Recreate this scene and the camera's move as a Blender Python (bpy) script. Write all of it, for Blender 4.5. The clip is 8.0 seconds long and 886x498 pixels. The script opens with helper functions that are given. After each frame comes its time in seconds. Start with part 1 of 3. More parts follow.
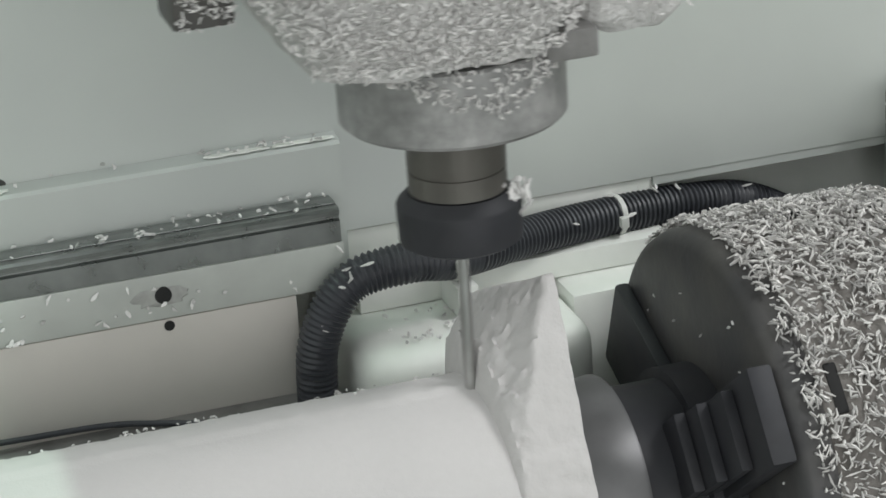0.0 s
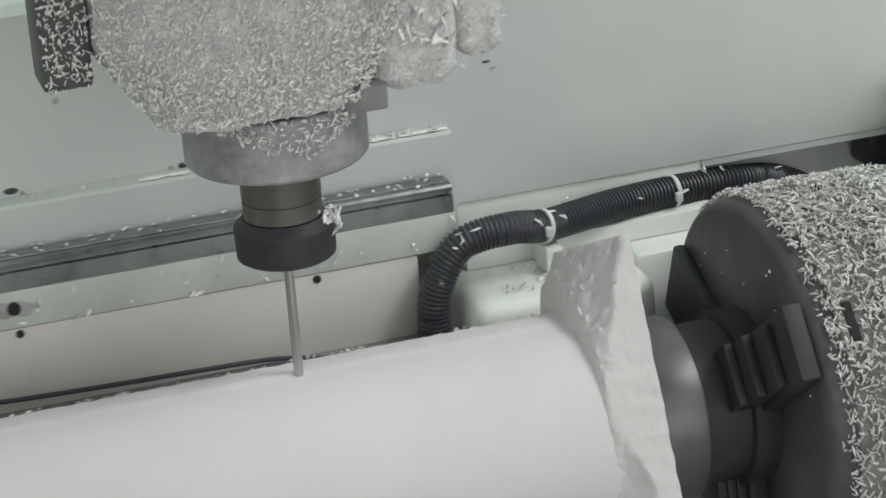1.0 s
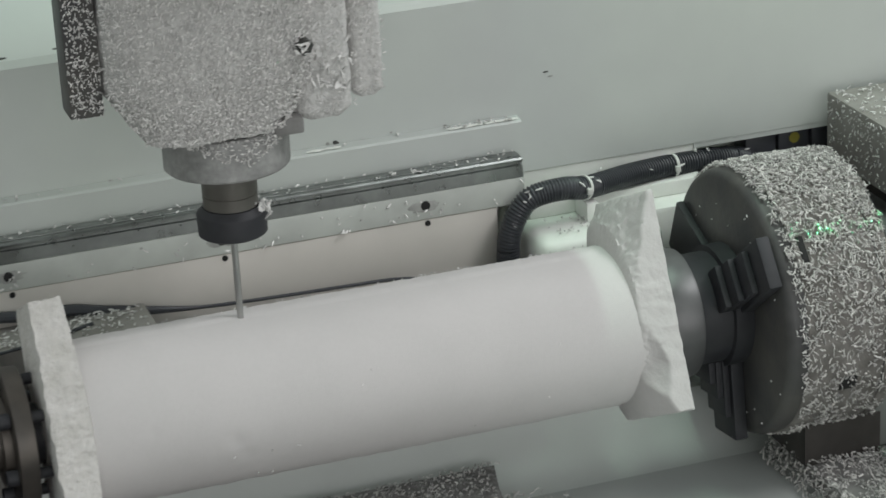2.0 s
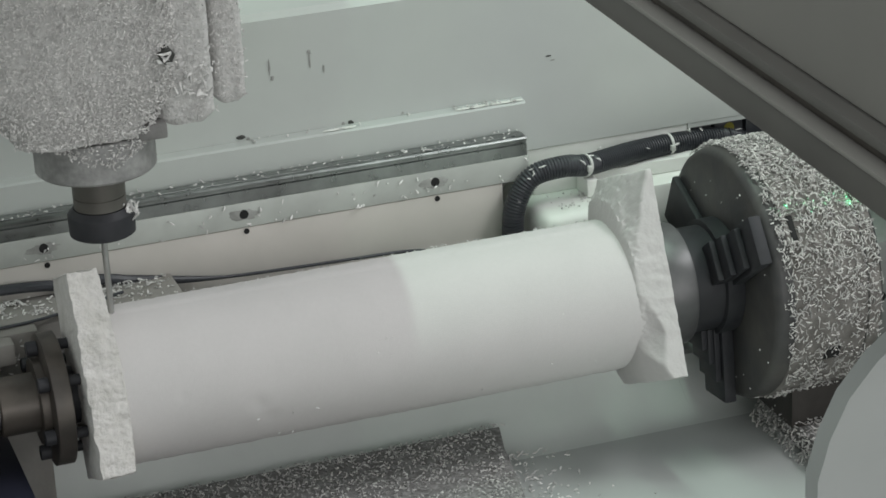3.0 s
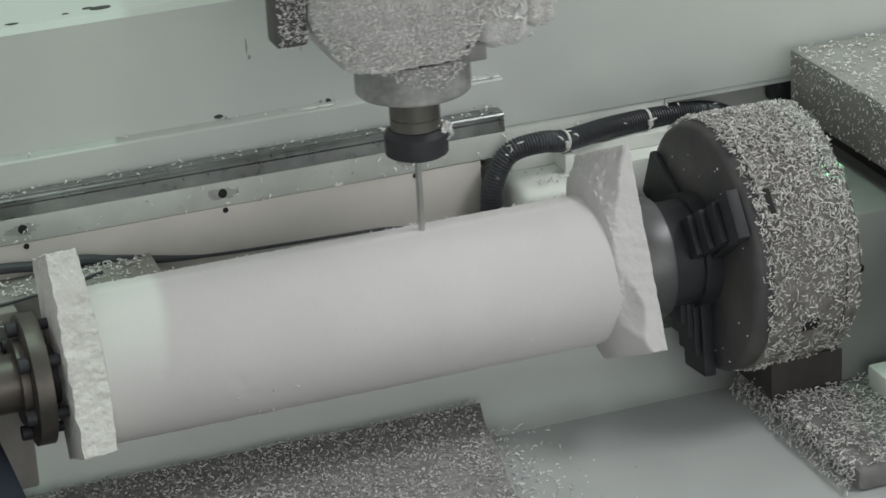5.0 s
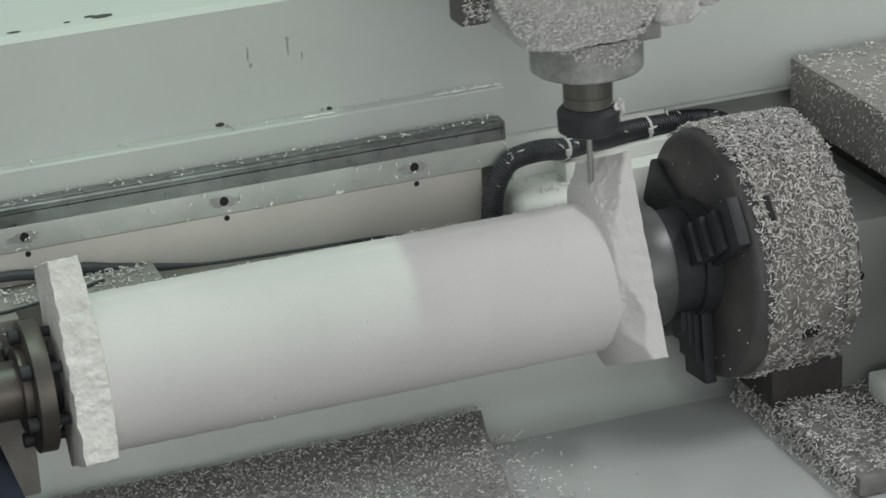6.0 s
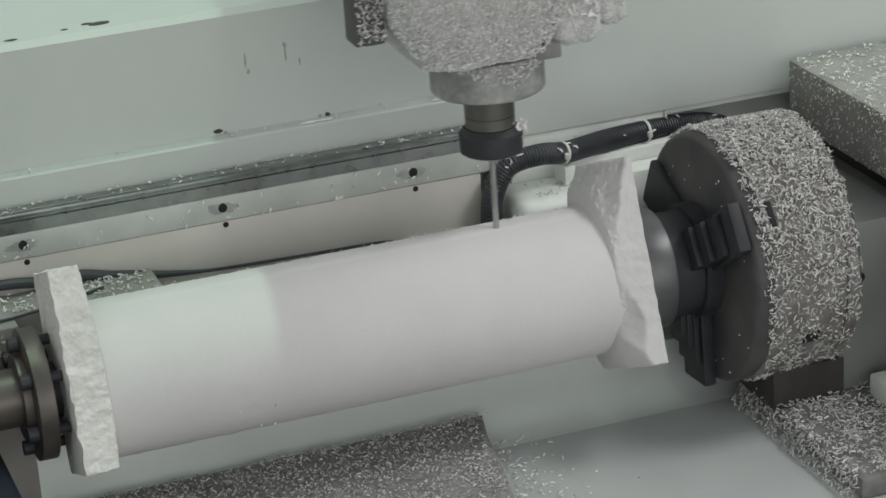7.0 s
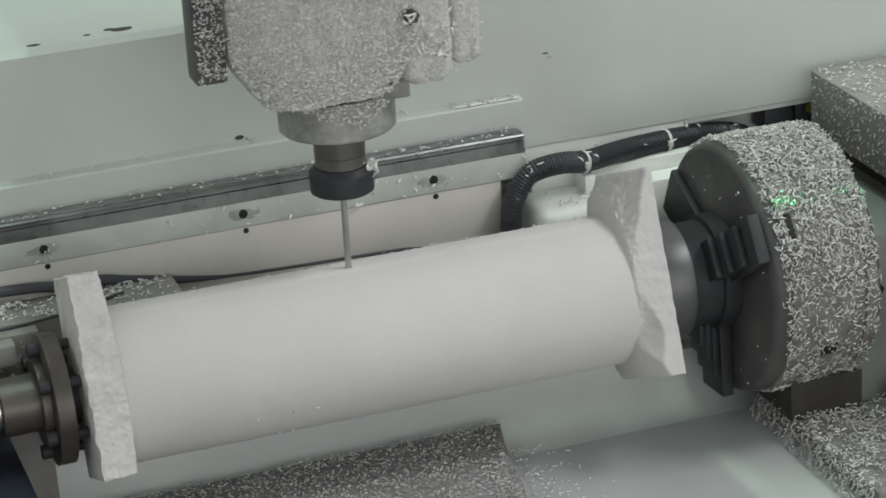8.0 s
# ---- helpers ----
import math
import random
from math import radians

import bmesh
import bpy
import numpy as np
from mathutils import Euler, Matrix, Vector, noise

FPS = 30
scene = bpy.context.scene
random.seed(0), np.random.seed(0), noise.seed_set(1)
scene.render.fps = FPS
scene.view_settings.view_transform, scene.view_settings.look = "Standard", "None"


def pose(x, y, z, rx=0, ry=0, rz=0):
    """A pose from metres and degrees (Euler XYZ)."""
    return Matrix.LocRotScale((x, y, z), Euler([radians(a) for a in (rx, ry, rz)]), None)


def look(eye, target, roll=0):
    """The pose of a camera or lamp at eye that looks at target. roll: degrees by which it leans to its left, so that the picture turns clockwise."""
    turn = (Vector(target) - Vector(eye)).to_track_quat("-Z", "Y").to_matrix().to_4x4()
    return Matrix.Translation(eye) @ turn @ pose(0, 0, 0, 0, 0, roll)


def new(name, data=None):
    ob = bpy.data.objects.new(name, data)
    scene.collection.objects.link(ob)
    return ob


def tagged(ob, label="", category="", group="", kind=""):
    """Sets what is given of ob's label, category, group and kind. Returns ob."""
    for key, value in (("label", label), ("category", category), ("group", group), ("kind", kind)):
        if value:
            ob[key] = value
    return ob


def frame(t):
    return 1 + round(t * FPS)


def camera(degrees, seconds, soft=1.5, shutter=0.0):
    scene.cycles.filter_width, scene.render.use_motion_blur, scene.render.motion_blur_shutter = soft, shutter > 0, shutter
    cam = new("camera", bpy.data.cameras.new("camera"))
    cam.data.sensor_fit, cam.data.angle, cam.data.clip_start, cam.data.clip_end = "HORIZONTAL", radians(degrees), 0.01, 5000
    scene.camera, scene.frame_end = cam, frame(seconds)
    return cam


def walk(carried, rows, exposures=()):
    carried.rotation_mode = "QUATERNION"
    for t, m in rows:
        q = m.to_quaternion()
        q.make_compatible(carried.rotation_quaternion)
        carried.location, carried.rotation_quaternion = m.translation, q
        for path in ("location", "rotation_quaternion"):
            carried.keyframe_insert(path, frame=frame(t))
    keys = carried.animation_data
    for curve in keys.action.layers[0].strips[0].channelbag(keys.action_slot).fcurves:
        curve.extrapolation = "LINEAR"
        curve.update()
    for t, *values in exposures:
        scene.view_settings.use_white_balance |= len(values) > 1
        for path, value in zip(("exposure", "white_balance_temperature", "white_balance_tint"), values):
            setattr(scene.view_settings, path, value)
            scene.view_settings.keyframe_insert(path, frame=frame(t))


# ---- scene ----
# The rotary axis of the machine is the x axis; y runs away from the camera, z up.


def stand(x, y, z, yaw, pitch, roll):
    return pose(x, y, z, 90 + pitch, 0, -yaw) @ pose(0, 0, 0, 0, 0, roll)


cam = camera(19.32, 8.0, soft=1.6, shutter=0.4)
PATH = [
    (0.0, stand(-0.1754, -0.9135, 0.5108, 16.470, -22.191, -3.892)),
    (0.5, stand(-0.1858, -0.9081, 0.5009, 16.414, -21.898, -3.654)),
    (1.0, stand(-0.2930, -1.1591, 0.6006, 16.096, -21.999, -4.230)),
    (1.5, stand(-0.4045, -1.3432, 0.6722, 16.849, -22.212, -3.823)),
    (1.7, stand(-0.4904, -1.5121, 0.7269, 17.681, -21.732, -3.367)),
    (2.8, stand(-0.6277, -1.7825, 0.8312, 18.461, -22.050, -2.880)),
    (3.0, stand(-0.6277, -1.7825, 0.8312, 18.424, -22.197, -2.880)),
    (3.5, stand(-0.6284, -1.7839, 0.8250, 18.586, -22.358, -3.061)),
    (4.0, stand(-0.6233, -1.7858, 0.8257, 18.576, -22.667, -3.178)),
    (5.5, stand(-0.6291, -1.7889, 0.8296, 18.904, -22.544, -3.386)),
    (6.0, stand(-0.6295, -1.7926, 0.8263, 18.837, -22.334, -3.370)),
    (6.5, stand(-0.6294, -1.7974, 0.8157, 18.777, -22.015, -3.680)),
    (7.0, stand(-0.6287, -1.7934, 0.8151, 18.826, -21.943, -3.875)),
    (7.5, stand(-0.6311, -1.7902, 0.8219, 18.968, -21.912, -3.792)),
    (8.0, stand(-0.6224, -1.7942, 0.8290, 18.194, -22.102, -3.536)),
]
walk(cam, PATH, [(0.0, 0.22), (0.6, 0.22), (1.0, 0.14), (1.5, -0.04), (3.0, -0.19), (4.0, -0.18), (5.5, -0.06), (7.0, -0.05), (8.0, -0.05)])

# ---- light: workshop strip lights over the open machine, plus an added fill ----
world = bpy.data.worlds.new("workshop")
world.use_nodes = True
world.node_tree.nodes["Background"].inputs[0].default_value = (0.82, 0.865, 0.85, 1)
world.node_tree.nodes["Background"].inputs[1].default_value = 0.84
scene.world = world


def area_lamp(place, target, long, wide, watts, colour):
    data = bpy.data.lights.new("area_lamp", "AREA")
    data.shape, data.size, data.size_y, data.energy, data.color = "RECTANGLE", long, wide, watts, colour
    lamp = new("area_lamp", data)
    lamp.matrix_world = look(place, target)
    return lamp


area_lamp((1.76, -1.0, 2.5), (0.1, 0.05, 0.0), 1.0, 0.5, 34, (0.99, 0.99, 1.0))

# one tube over the rotary axis, running across it; the gantry's carriage shades it
TUBE_X = 0.237
area_lamp((TUBE_X, 0.10, 2.5), (TUBE_X, 0.1001, 0.0), 0.025, 1.2, 18, (0.68, 1.0, 0.79))

# added fill lamp behind the camera, no window there; lifts the vertical faces
area_lamp((0.3, -5.8, 0.9), (0.1, 0.0, -0.1), 6.0, 2.4, 122, (1.0, 0.98, 0.985))


def line_laser():
    """Set over the chuck, its line parallel to the axis; the carriage cuts it off when it comes near."""
    data = bpy.data.lights.new("line_laser", "AREA")
    data.shape, data.size, data.size_y, data.energy, data.color = "RECTANGLE", 0.078, 0.0022, 0.032, (0.05, 1.0, 0.25)
    data.spread = radians(1.0)
    lamp = new("line_laser", data)
    lamp.matrix_world = pose(0.259, -0.0725, 0.74)


line_laser()


# ---- materials ----
def material(name, colour, rough=0.6, metal=0.0, grain=0.0, scale=60.0, second=None, second_scale=9.0, amount=0.5,
             bump=0.0, bump_scale=400.0, specular=0.5, island=0.0):
    m = bpy.data.materials.new(name)
    m.use_nodes = True
    n, l = m.node_tree.nodes, m.node_tree.links
    b = n["Principled BSDF"]
    b.inputs["Roughness"].default_value, b.inputs["Metallic"].default_value = rough, metal
    b.inputs["Specular IOR Level"].default_value = specular
    co = n.new("ShaderNodeTexCoord")
    base = n.new("ShaderNodeRGB")
    base.outputs[0].default_value = (*colour, 1)
    out = base.outputs[0]
    if second:
        t = n.new("ShaderNodeTexNoise")
        t.inputs["Scale"].default_value, t.inputs["Detail"].default_value = second_scale, 6
        l.new(co.outputs["Object"], t.inputs["Vector"])
        r = n.new("ShaderNodeMapRange")
        r.inputs[1].default_value, r.inputs[2].default_value = 0.5 - 0.25 * amount, 0.5 + 0.35 * (1.2 - amount)
        l.new(t.outputs[0], r.inputs[0])
        mix = n.new("ShaderNodeMix")
        mix.data_type = "RGBA"
        l.new(r.outputs[0], mix.inputs[0])
        l.new(out, mix.inputs[6])
        mix.inputs[7].default_value = (*second, 1)
        out = mix.outputs[2]
    if grain:
        t = n.new("ShaderNodeTexNoise")
        t.inputs["Scale"].default_value, t.inputs["Detail"].default_value = scale, 8
        l.new(co.outputs["Object"], t.inputs["Vector"])
        r = n.new("ShaderNodeMapRange")
        r.inputs[3].default_value, r.inputs[4].default_value = 1 - grain, 1 + grain
        l.new(t.outputs[0], r.inputs[0])
        mul = n.new("ShaderNodeVectorMath")
        mul.operation = "SCALE"
        l.new(out, mul.inputs[0])
        l.new(r.outputs[0], mul.inputs["Scale"])
        out = mul.outputs[0]
        r2 = n.new("ShaderNodeMapRange")
        r2.inputs[3].default_value, r2.inputs[4].default_value = max(0, rough - 0.12), min(1, rough + 0.12)
        l.new(t.outputs[0], r2.inputs[0])
        l.new(r2.outputs[0], b.inputs["Roughness"])
    if island:
        g = n.new("ShaderNodeNewGeometry")
        r = n.new("ShaderNodeMapRange")
        r.inputs[3].default_value, r.inputs[4].default_value = 1 - island, 1 + island * 0.3
        l.new(g.outputs["Random Per Island"], r.inputs[0])
        mul = n.new("ShaderNodeVectorMath")
        mul.operation = "SCALE"
        l.new(out, mul.inputs[0])
        l.new(r.outputs[0], mul.inputs["Scale"])
        out = mul.outputs[0]
    l.new(out, b.inputs["Base Color"])
    if bump:
        t = n.new("ShaderNodeTexNoise")
        t.inputs["Scale"].default_value, t.inputs["Detail"].default_value = bump_scale, 5
        l.new(co.outputs["Object"], t.inputs["Vector"])
        bp = n.new("ShaderNodeBump")
        bp.inputs["Strength"].default_value, bp.inputs["Distance"].default_value = bump, 0.002
        l.new(t.outputs[0], bp.inputs["Height"])
        l.new(bp.outputs[0], b.inputs["Normal"])
    return m


FOAM = material("white foam", (0.66, 0.641, 0.635), 0.9, grain=0.03, scale=300, bump=0.10, bump_scale=900, second=(0.62, 0.605, 0.598), second_scale=14, specular=0.15)
FOAM_RAW = material("rough foam", (0.74, 0.72, 0.70), 0.95, grain=0.14, scale=230, bump=1.0, bump_scale=260, second=(0.62, 0.605, 0.57), second_scale=48, specular=0.1)
FOAM_TORN = material("torn foam", (0.615, 0.597, 0.59), 0.95, grain=0.05, scale=190, bump=0.22, bump_scale=420, second=(0.575, 0.56, 0.55), second_scale=26, specular=0.1)
CHIP = material("foam chip", (0.80, 0.79, 0.775), 0.9, island=0.45, specular=0.15)
CHIP_BODY = material("caked foam chip", (0.79, 0.775, 0.76), 0.9, island=0.40, specular=0.15)
CHIP_RIM = material("dulled foam chip", (0.71, 0.695, 0.675), 0.9, island=0.55, specular=0.15)
CHIP_GREY = material("dirty foam chip", (0.64, 0.635, 0.62), 0.9, island=0.5, specular=0.15)
MOTTLED = material("mottled chip dust", (0.24, 0.236, 0.23), 0.9, grain=0.35, scale=420, second=(0.42, 0.415, 0.41), second_scale=190, amount=0.5, bump=0.8, bump_scale=300, specular=0.1)
LEDGE = material("brown-grey dusty ledge paint", (0.25, 0.238, 0.22), 0.6, grain=0.12, scale=80, second=(0.33, 0.318, 0.30), second_scale=22, amount=0.6, bump=0.2, bump_scale=250)
GRIME = material("black grime", (0.05, 0.052, 0.048), 0.8, grain=0.3, scale=300)
SMEAR = material("greasy grey smear", (0.30, 0.305, 0.29), 0.55, grain=0.3, scale=220, second=(0.40, 0.41, 0.39), second_scale=120)
# Saddle iron; its darkness also paints the shade under the headstock box.
SADDLE = material("dark brown cast iron and undercut shade", (0.034, 0.030, 0.027), 0.6, grain=0.25, scale=90, second=(0.058, 0.052, 0.047), second_scale=35)
ADAPTER = material("dull adapter steel", (0.135, 0.135, 0.137), 0.42, 0.5, grain=0.25, scale=70, second=(0.095, 0.095, 0.097), second_scale=25)
HOUSE = material("grey-green machine paint", (0.25, 0.262, 0.25), 0.5, grain=0.10, scale=60, second=(0.20, 0.207, 0.198), second_scale=15)
PAINT = material("pale green-grey paint", (0.55, 0.59, 0.55), 0.42, grain=0.03, scale=35, second=(0.50, 0.525, 0.515), second_scale=4, amount=0.6)
PAINT_WHITE = material("white paint", (0.79, 0.82, 0.77), 0.45, grain=0.06, scale=70, second=(0.84, 0.85, 0.82), second_scale=30)
BEIGE = material("beige painted plate", (0.63, 0.60, 0.56), 0.5, grain=0.05, scale=50, second=(0.56, 0.54, 0.50), second_scale=12)
ARM_PAINT = material("brown-grey arm paint", (0.30, 0.29, 0.27), 0.5, grain=0.06, scale=30, second=(0.25, 0.24, 0.225), second_scale=5)
BAR_PAINT = material("pale bar paint", (0.52, 0.55, 0.515), 0.4, grain=0.08, scale=60, second=(0.38, 0.395, 0.375), second_scale=18)
GREY = material("grey casting paint", (0.27, 0.28, 0.27), 0.55, grain=0.08, scale=60, second=(0.2, 0.2, 0.19), second_scale=15)
DUSTY = material("dusty grey iron", (0.13, 0.127, 0.123), 0.7, grain=0.15, scale=120, second=(0.25, 0.245, 0.238), second_scale=40, amount=0.7, bump=0.3, bump_scale=200)
STEEL = material("ground steel", (0.50, 0.50, 0.49), 0.32, 1.0, grain=0.10, scale=80, second=(0.36, 0.36, 0.35), second_scale=25)
STEEL_DUSTY = material("dust-filmed steel", (0.27, 0.27, 0.265), 0.5, 0.35, grain=0.30, scale=260, second=(0.44, 0.435, 0.43), second_scale=60, amount=0.45, bump=0.15, bump_scale=300)
CHROME = material("polished rail steel", (0.34, 0.36, 0.352), 0.30, 1.0, grain=0.22, scale=90, second=(0.24, 0.25, 0.245), second_scale=30)
IRON = material("dark chuck iron", (0.058, 0.058, 0.061), 0.5, 0.25, grain=0.3, scale=60, second=(0.11, 0.104, 0.095), second_scale=20, bump=0.15, bump_scale=160)
BRONZED = material("browned steel", (0.075, 0.068, 0.062), 0.42, 0.5, grain=0.2, scale=60, second=(0.12, 0.105, 0.09), second_scale=30)
NOSE = material("worn nose steel", (0.20, 0.19, 0.175), 0.4, 0.6, grain=0.2, scale=60, second=(0.12, 0.112, 0.10), second_scale=30)
RIM = material("dust-caked chuck rim", (0.135, 0.125, 0.115), 0.85, grain=0.35, scale=150, second=(0.27, 0.255, 0.24), second_scale=55, amount=0.6, bump=0.4, bump_scale=240)
ARM_DARK = material("dark arm paint", (0.125, 0.12, 0.112), 0.5, grain=0.15, scale=40, second=(0.17, 0.162, 0.15), second_scale=9)
# Paler than TRAY: the light falling on this sheet is put into its colour.
SPLASH = material("dusted splash paint lightened for front light", (0.64, 0.675, 0.65), 0.5, grain=0.06, scale=25, second=(0.55, 0.58, 0.56), second_scale=6)
BLACK = material("black oxide steel", (0.030, 0.031, 0.036), 0.55, 0.1, grain=0.3, scale=90, second=(0.045, 0.045, 0.048), second_scale=30, specular=0.35)
RUBBER = material("black ribbed plastic", (0.044, 0.047, 0.055), 0.42, grain=0.2, scale=80)
HOLE = material("dark recess", (0.012, 0.012, 0.012), 0.8)
NAVY = material("dark blue paint", (0.02, 0.022, 0.04), 0.5, grain=0.2, scale=40)
TRAY = material("dusted sheet steel", (0.465, 0.488, 0.475), 0.5, 0.0, grain=0.06, scale=20, second=(0.39, 0.41, 0.405), second_scale=6)
YELLOW = material("yellow sticker", (0.24, 0.215, 0.03), 0.5, grain=0.1)
TIE = material("clear nylon", (0.62, 0.63, 0.6), 0.5, grain=0.1, scale=200)
CHIPBED = material("chip dust", (0.70, 0.69, 0.675), 0.95, grain=0.30, scale=420, second=(0.52, 0.515, 0.505), second_scale=210, amount=0.6, bump=1.0, bump_scale=430, specular=0.1)


# ---- mesh helpers ----
def part(name, bm, mat, parent=None, label="", smooth=30, flat=False):
    bmesh.ops.recalc_face_normals(bm, faces=bm.faces)
    me = bpy.data.meshes.new(name)
    bm.to_mesh(me)
    bm.free()
    me.materials.append(mat)
    if not flat:
        for p in me.polygons:
            p.use_smooth = True
        me.set_sharp_from_angle(angle=radians(smooth))
    ob = new(name, me)
    ob.parent = parent
    if label:
        ob["label"] = label
    return ob


def box(x0, x1, y0, y1, z0, z1, bevel=0.0, bm=None, segments=2):
    own = bm is None
    bm = bmesh.new() if own else bm
    made = bmesh.ops.create_cube(bm, size=1)["verts"]
    for v in made:
        v.co = Vector(((x0 + x1) / 2 + v.co.x * (x1 - x0), (y0 + y1) / 2 + v.co.y * (y1 - y0), (z0 + z1) / 2 + v.co.z * (z1 - z0)))
    if bevel:
        edges = list({e for v in made for e in v.link_edges})
        bmesh.ops.bevel(bm, geom=edges, offset=bevel, segments=segments, affect="EDGES", profile=0.6)
    return bm


def lathe(profile, axis="x", n=64, bm=None, centre=(0, 0, 0)):
    """Rings of (along, radius), closed at both ends."""
    bm = bm or bmesh.new()
    c = Vector(centre)
    rings = []
    for a, r in profile:
        ring = []
        for i in range(n):
            w = 2 * math.pi * i / n
            p, q = r * math.cos(w), r * math.sin(w)
            ring.append(bm.verts.new(c + Vector((a, p, q) if axis == "x" else ((p, q, a) if axis == "z" else (p, a, q)))))
        rings.append(ring)
    for one, two in zip(rings, rings[1:]):
        for i in range(n):
            bm.faces.new((one[i], one[(i + 1) % n], two[(i + 1) % n], two[i]))
    bm.faces.new(rings[0])
    bm.faces.new(rings[-1])
    return bm


def prism(outline, x0, x1, bm=None):
    """An outline in (y, z) drawn out from x0 to x1."""
    bm = bm or bmesh.new()
    a = [bm.verts.new((x0, y, z)) for y, z in outline]
    b = [bm.verts.new((x1, y, z)) for y, z in outline]
    n = len(outline)
    for i in range(n):
        bm.faces.new((a[i], a[(i + 1) % n], b[(i + 1) % n], b[i]))
    bm.faces.new(a)
    bm.faces.new(b)
    return bm


def spline(points, steps=12):
    pts = [Vector(p) for p in points]
    pts = [2 * pts[0] - pts[1]] + pts + [2 * pts[-1] - pts[-2]]
    out = []
    for a, b, c, d in zip(pts, pts[1:], pts[2:], pts[3:]):
        for i in range(steps):
            t = i / steps
            out.append(0.5 * (2 * b + (c - a) * t + (2 * a - 5 * b + 4 * c - d) * t * t + (3 * b - a - 3 * c + d) * t ** 3))
    return out + [pts[-2]]


def tube(path, radius, n=12, bm=None):
    """radius: a number, or a function of the distance along the path."""
    bm = bm or bmesh.new()
    rings, far = [], 0.0
    side = None
    for i, p in enumerate(path):
        d = (path[min(i + 1, len(path) - 1)] - path[max(i - 1, 0)]).normalized()
        side = (side - d * side.dot(d)).normalized() if side else d.orthogonal().normalized()
        up = d.cross(side)
        if i:
            far += (p - path[i - 1]).length
        r = radius(far) if callable(radius) else radius
        rings.append([bm.verts.new(p + r * (math.cos(2 * math.pi * k / n) * side + math.sin(2 * math.pi * k / n) * up)) for k in range(n)])
    for a, b in zip(rings, rings[1:]):
        for k in range(n):
            bm.faces.new((a[k], a[(k + 1) % n], b[(k + 1) % n], b[k]))
    bm.faces.new(rings[0])
    bm.faces.new(rings[-1])
    return bm


def even(path, step):
    """The path again in equal steps."""
    out, left = [path[0]], step
    for a, b in zip(path, path[1:]):
        d = (b - a).length
        while d > 0 and left <= d:
            out.append(a.lerp(b, left / d))
            a, d, left = out[-1], d - left, step
        left -= d
    return out


def chips(name, spots, parent=None, label="", rng=None, long=(0.003, 0.0065), wide=(0.0009, 0.0019), lift=0.0006, tilt=0.5, mat=None):
    """Curled slivers lying on a surface: spots are (place, normal)."""
    rng = rng or random.Random(7)
    verts, faces = [], []
    for place, normal in spots:
        nrm = Vector(normal).normalized()
        nrm = (nrm + tilt * Vector((rng.uniform(-1, 1), rng.uniform(-1, 1), rng.uniform(-1, 1)))).normalized()
        u = nrm.orthogonal().normalized()
        w = nrm.cross(u)
        a = rng.uniform(0, 2 * math.pi)
        u, w = math.cos(a) * u + math.sin(a) * w, -math.sin(a) * u + math.cos(a) * w
        L, W, T = (long[0] + (long[1] - long[0]) * rng.random() ** 1.5) / 2, rng.uniform(*wide) / 2, rng.uniform(0.0002, 0.0006)
        bow = rng.uniform(-0.15, 0.35) * L
        turn = rng.uniform(-1, 1) ** 3 * 0.5 * L
        c = Vector(place) + nrm * (lift + rng.uniform(0, 0.0012))
        k = len(verts)
        for s, f in ((-1, 0.45), (rng.uniform(-0.3, 0.3), 1.0), (1, 0.25)):
            m = c + u * (s * L) + w * (turn * s * s) + nrm * (bow * (1 - s * s))
            verts += [m - w * W * f, m + w * W * f, m + w * W * f + nrm * T * 2, m - w * W * f + nrm * T * 2]
        for j in (0, 4):
            for i in range(4):
                faces.append((k + j + i, k + j + (i + 1) % 4, k + j + 4 + (i + 1) % 4, k + j + 4 + i))
        faces += [(k, k + 3, k + 2, k + 1), (k + 8, k + 9, k + 10, k + 11)]
    me = bpy.data.meshes.new(name)
    me.from_pydata(verts, [], faces)
    me.materials.append(mat or CHIP)
    ob = new(name, me)
    ob.parent = parent
    ob["kind"] = "stuff"
    if label:
        ob["label"] = label
    return ob


def empty(name, label, category, group="", kind="", at=(0, 0, 0)):
    ob = new(name)
    ob.location = at
    ob.empty_display_size = 0.02
    return tagged(ob, label, category, group, kind)


def patchy(p, size=0.02, bias=0.0):
    return noise.noise(Vector(p) / size) + bias


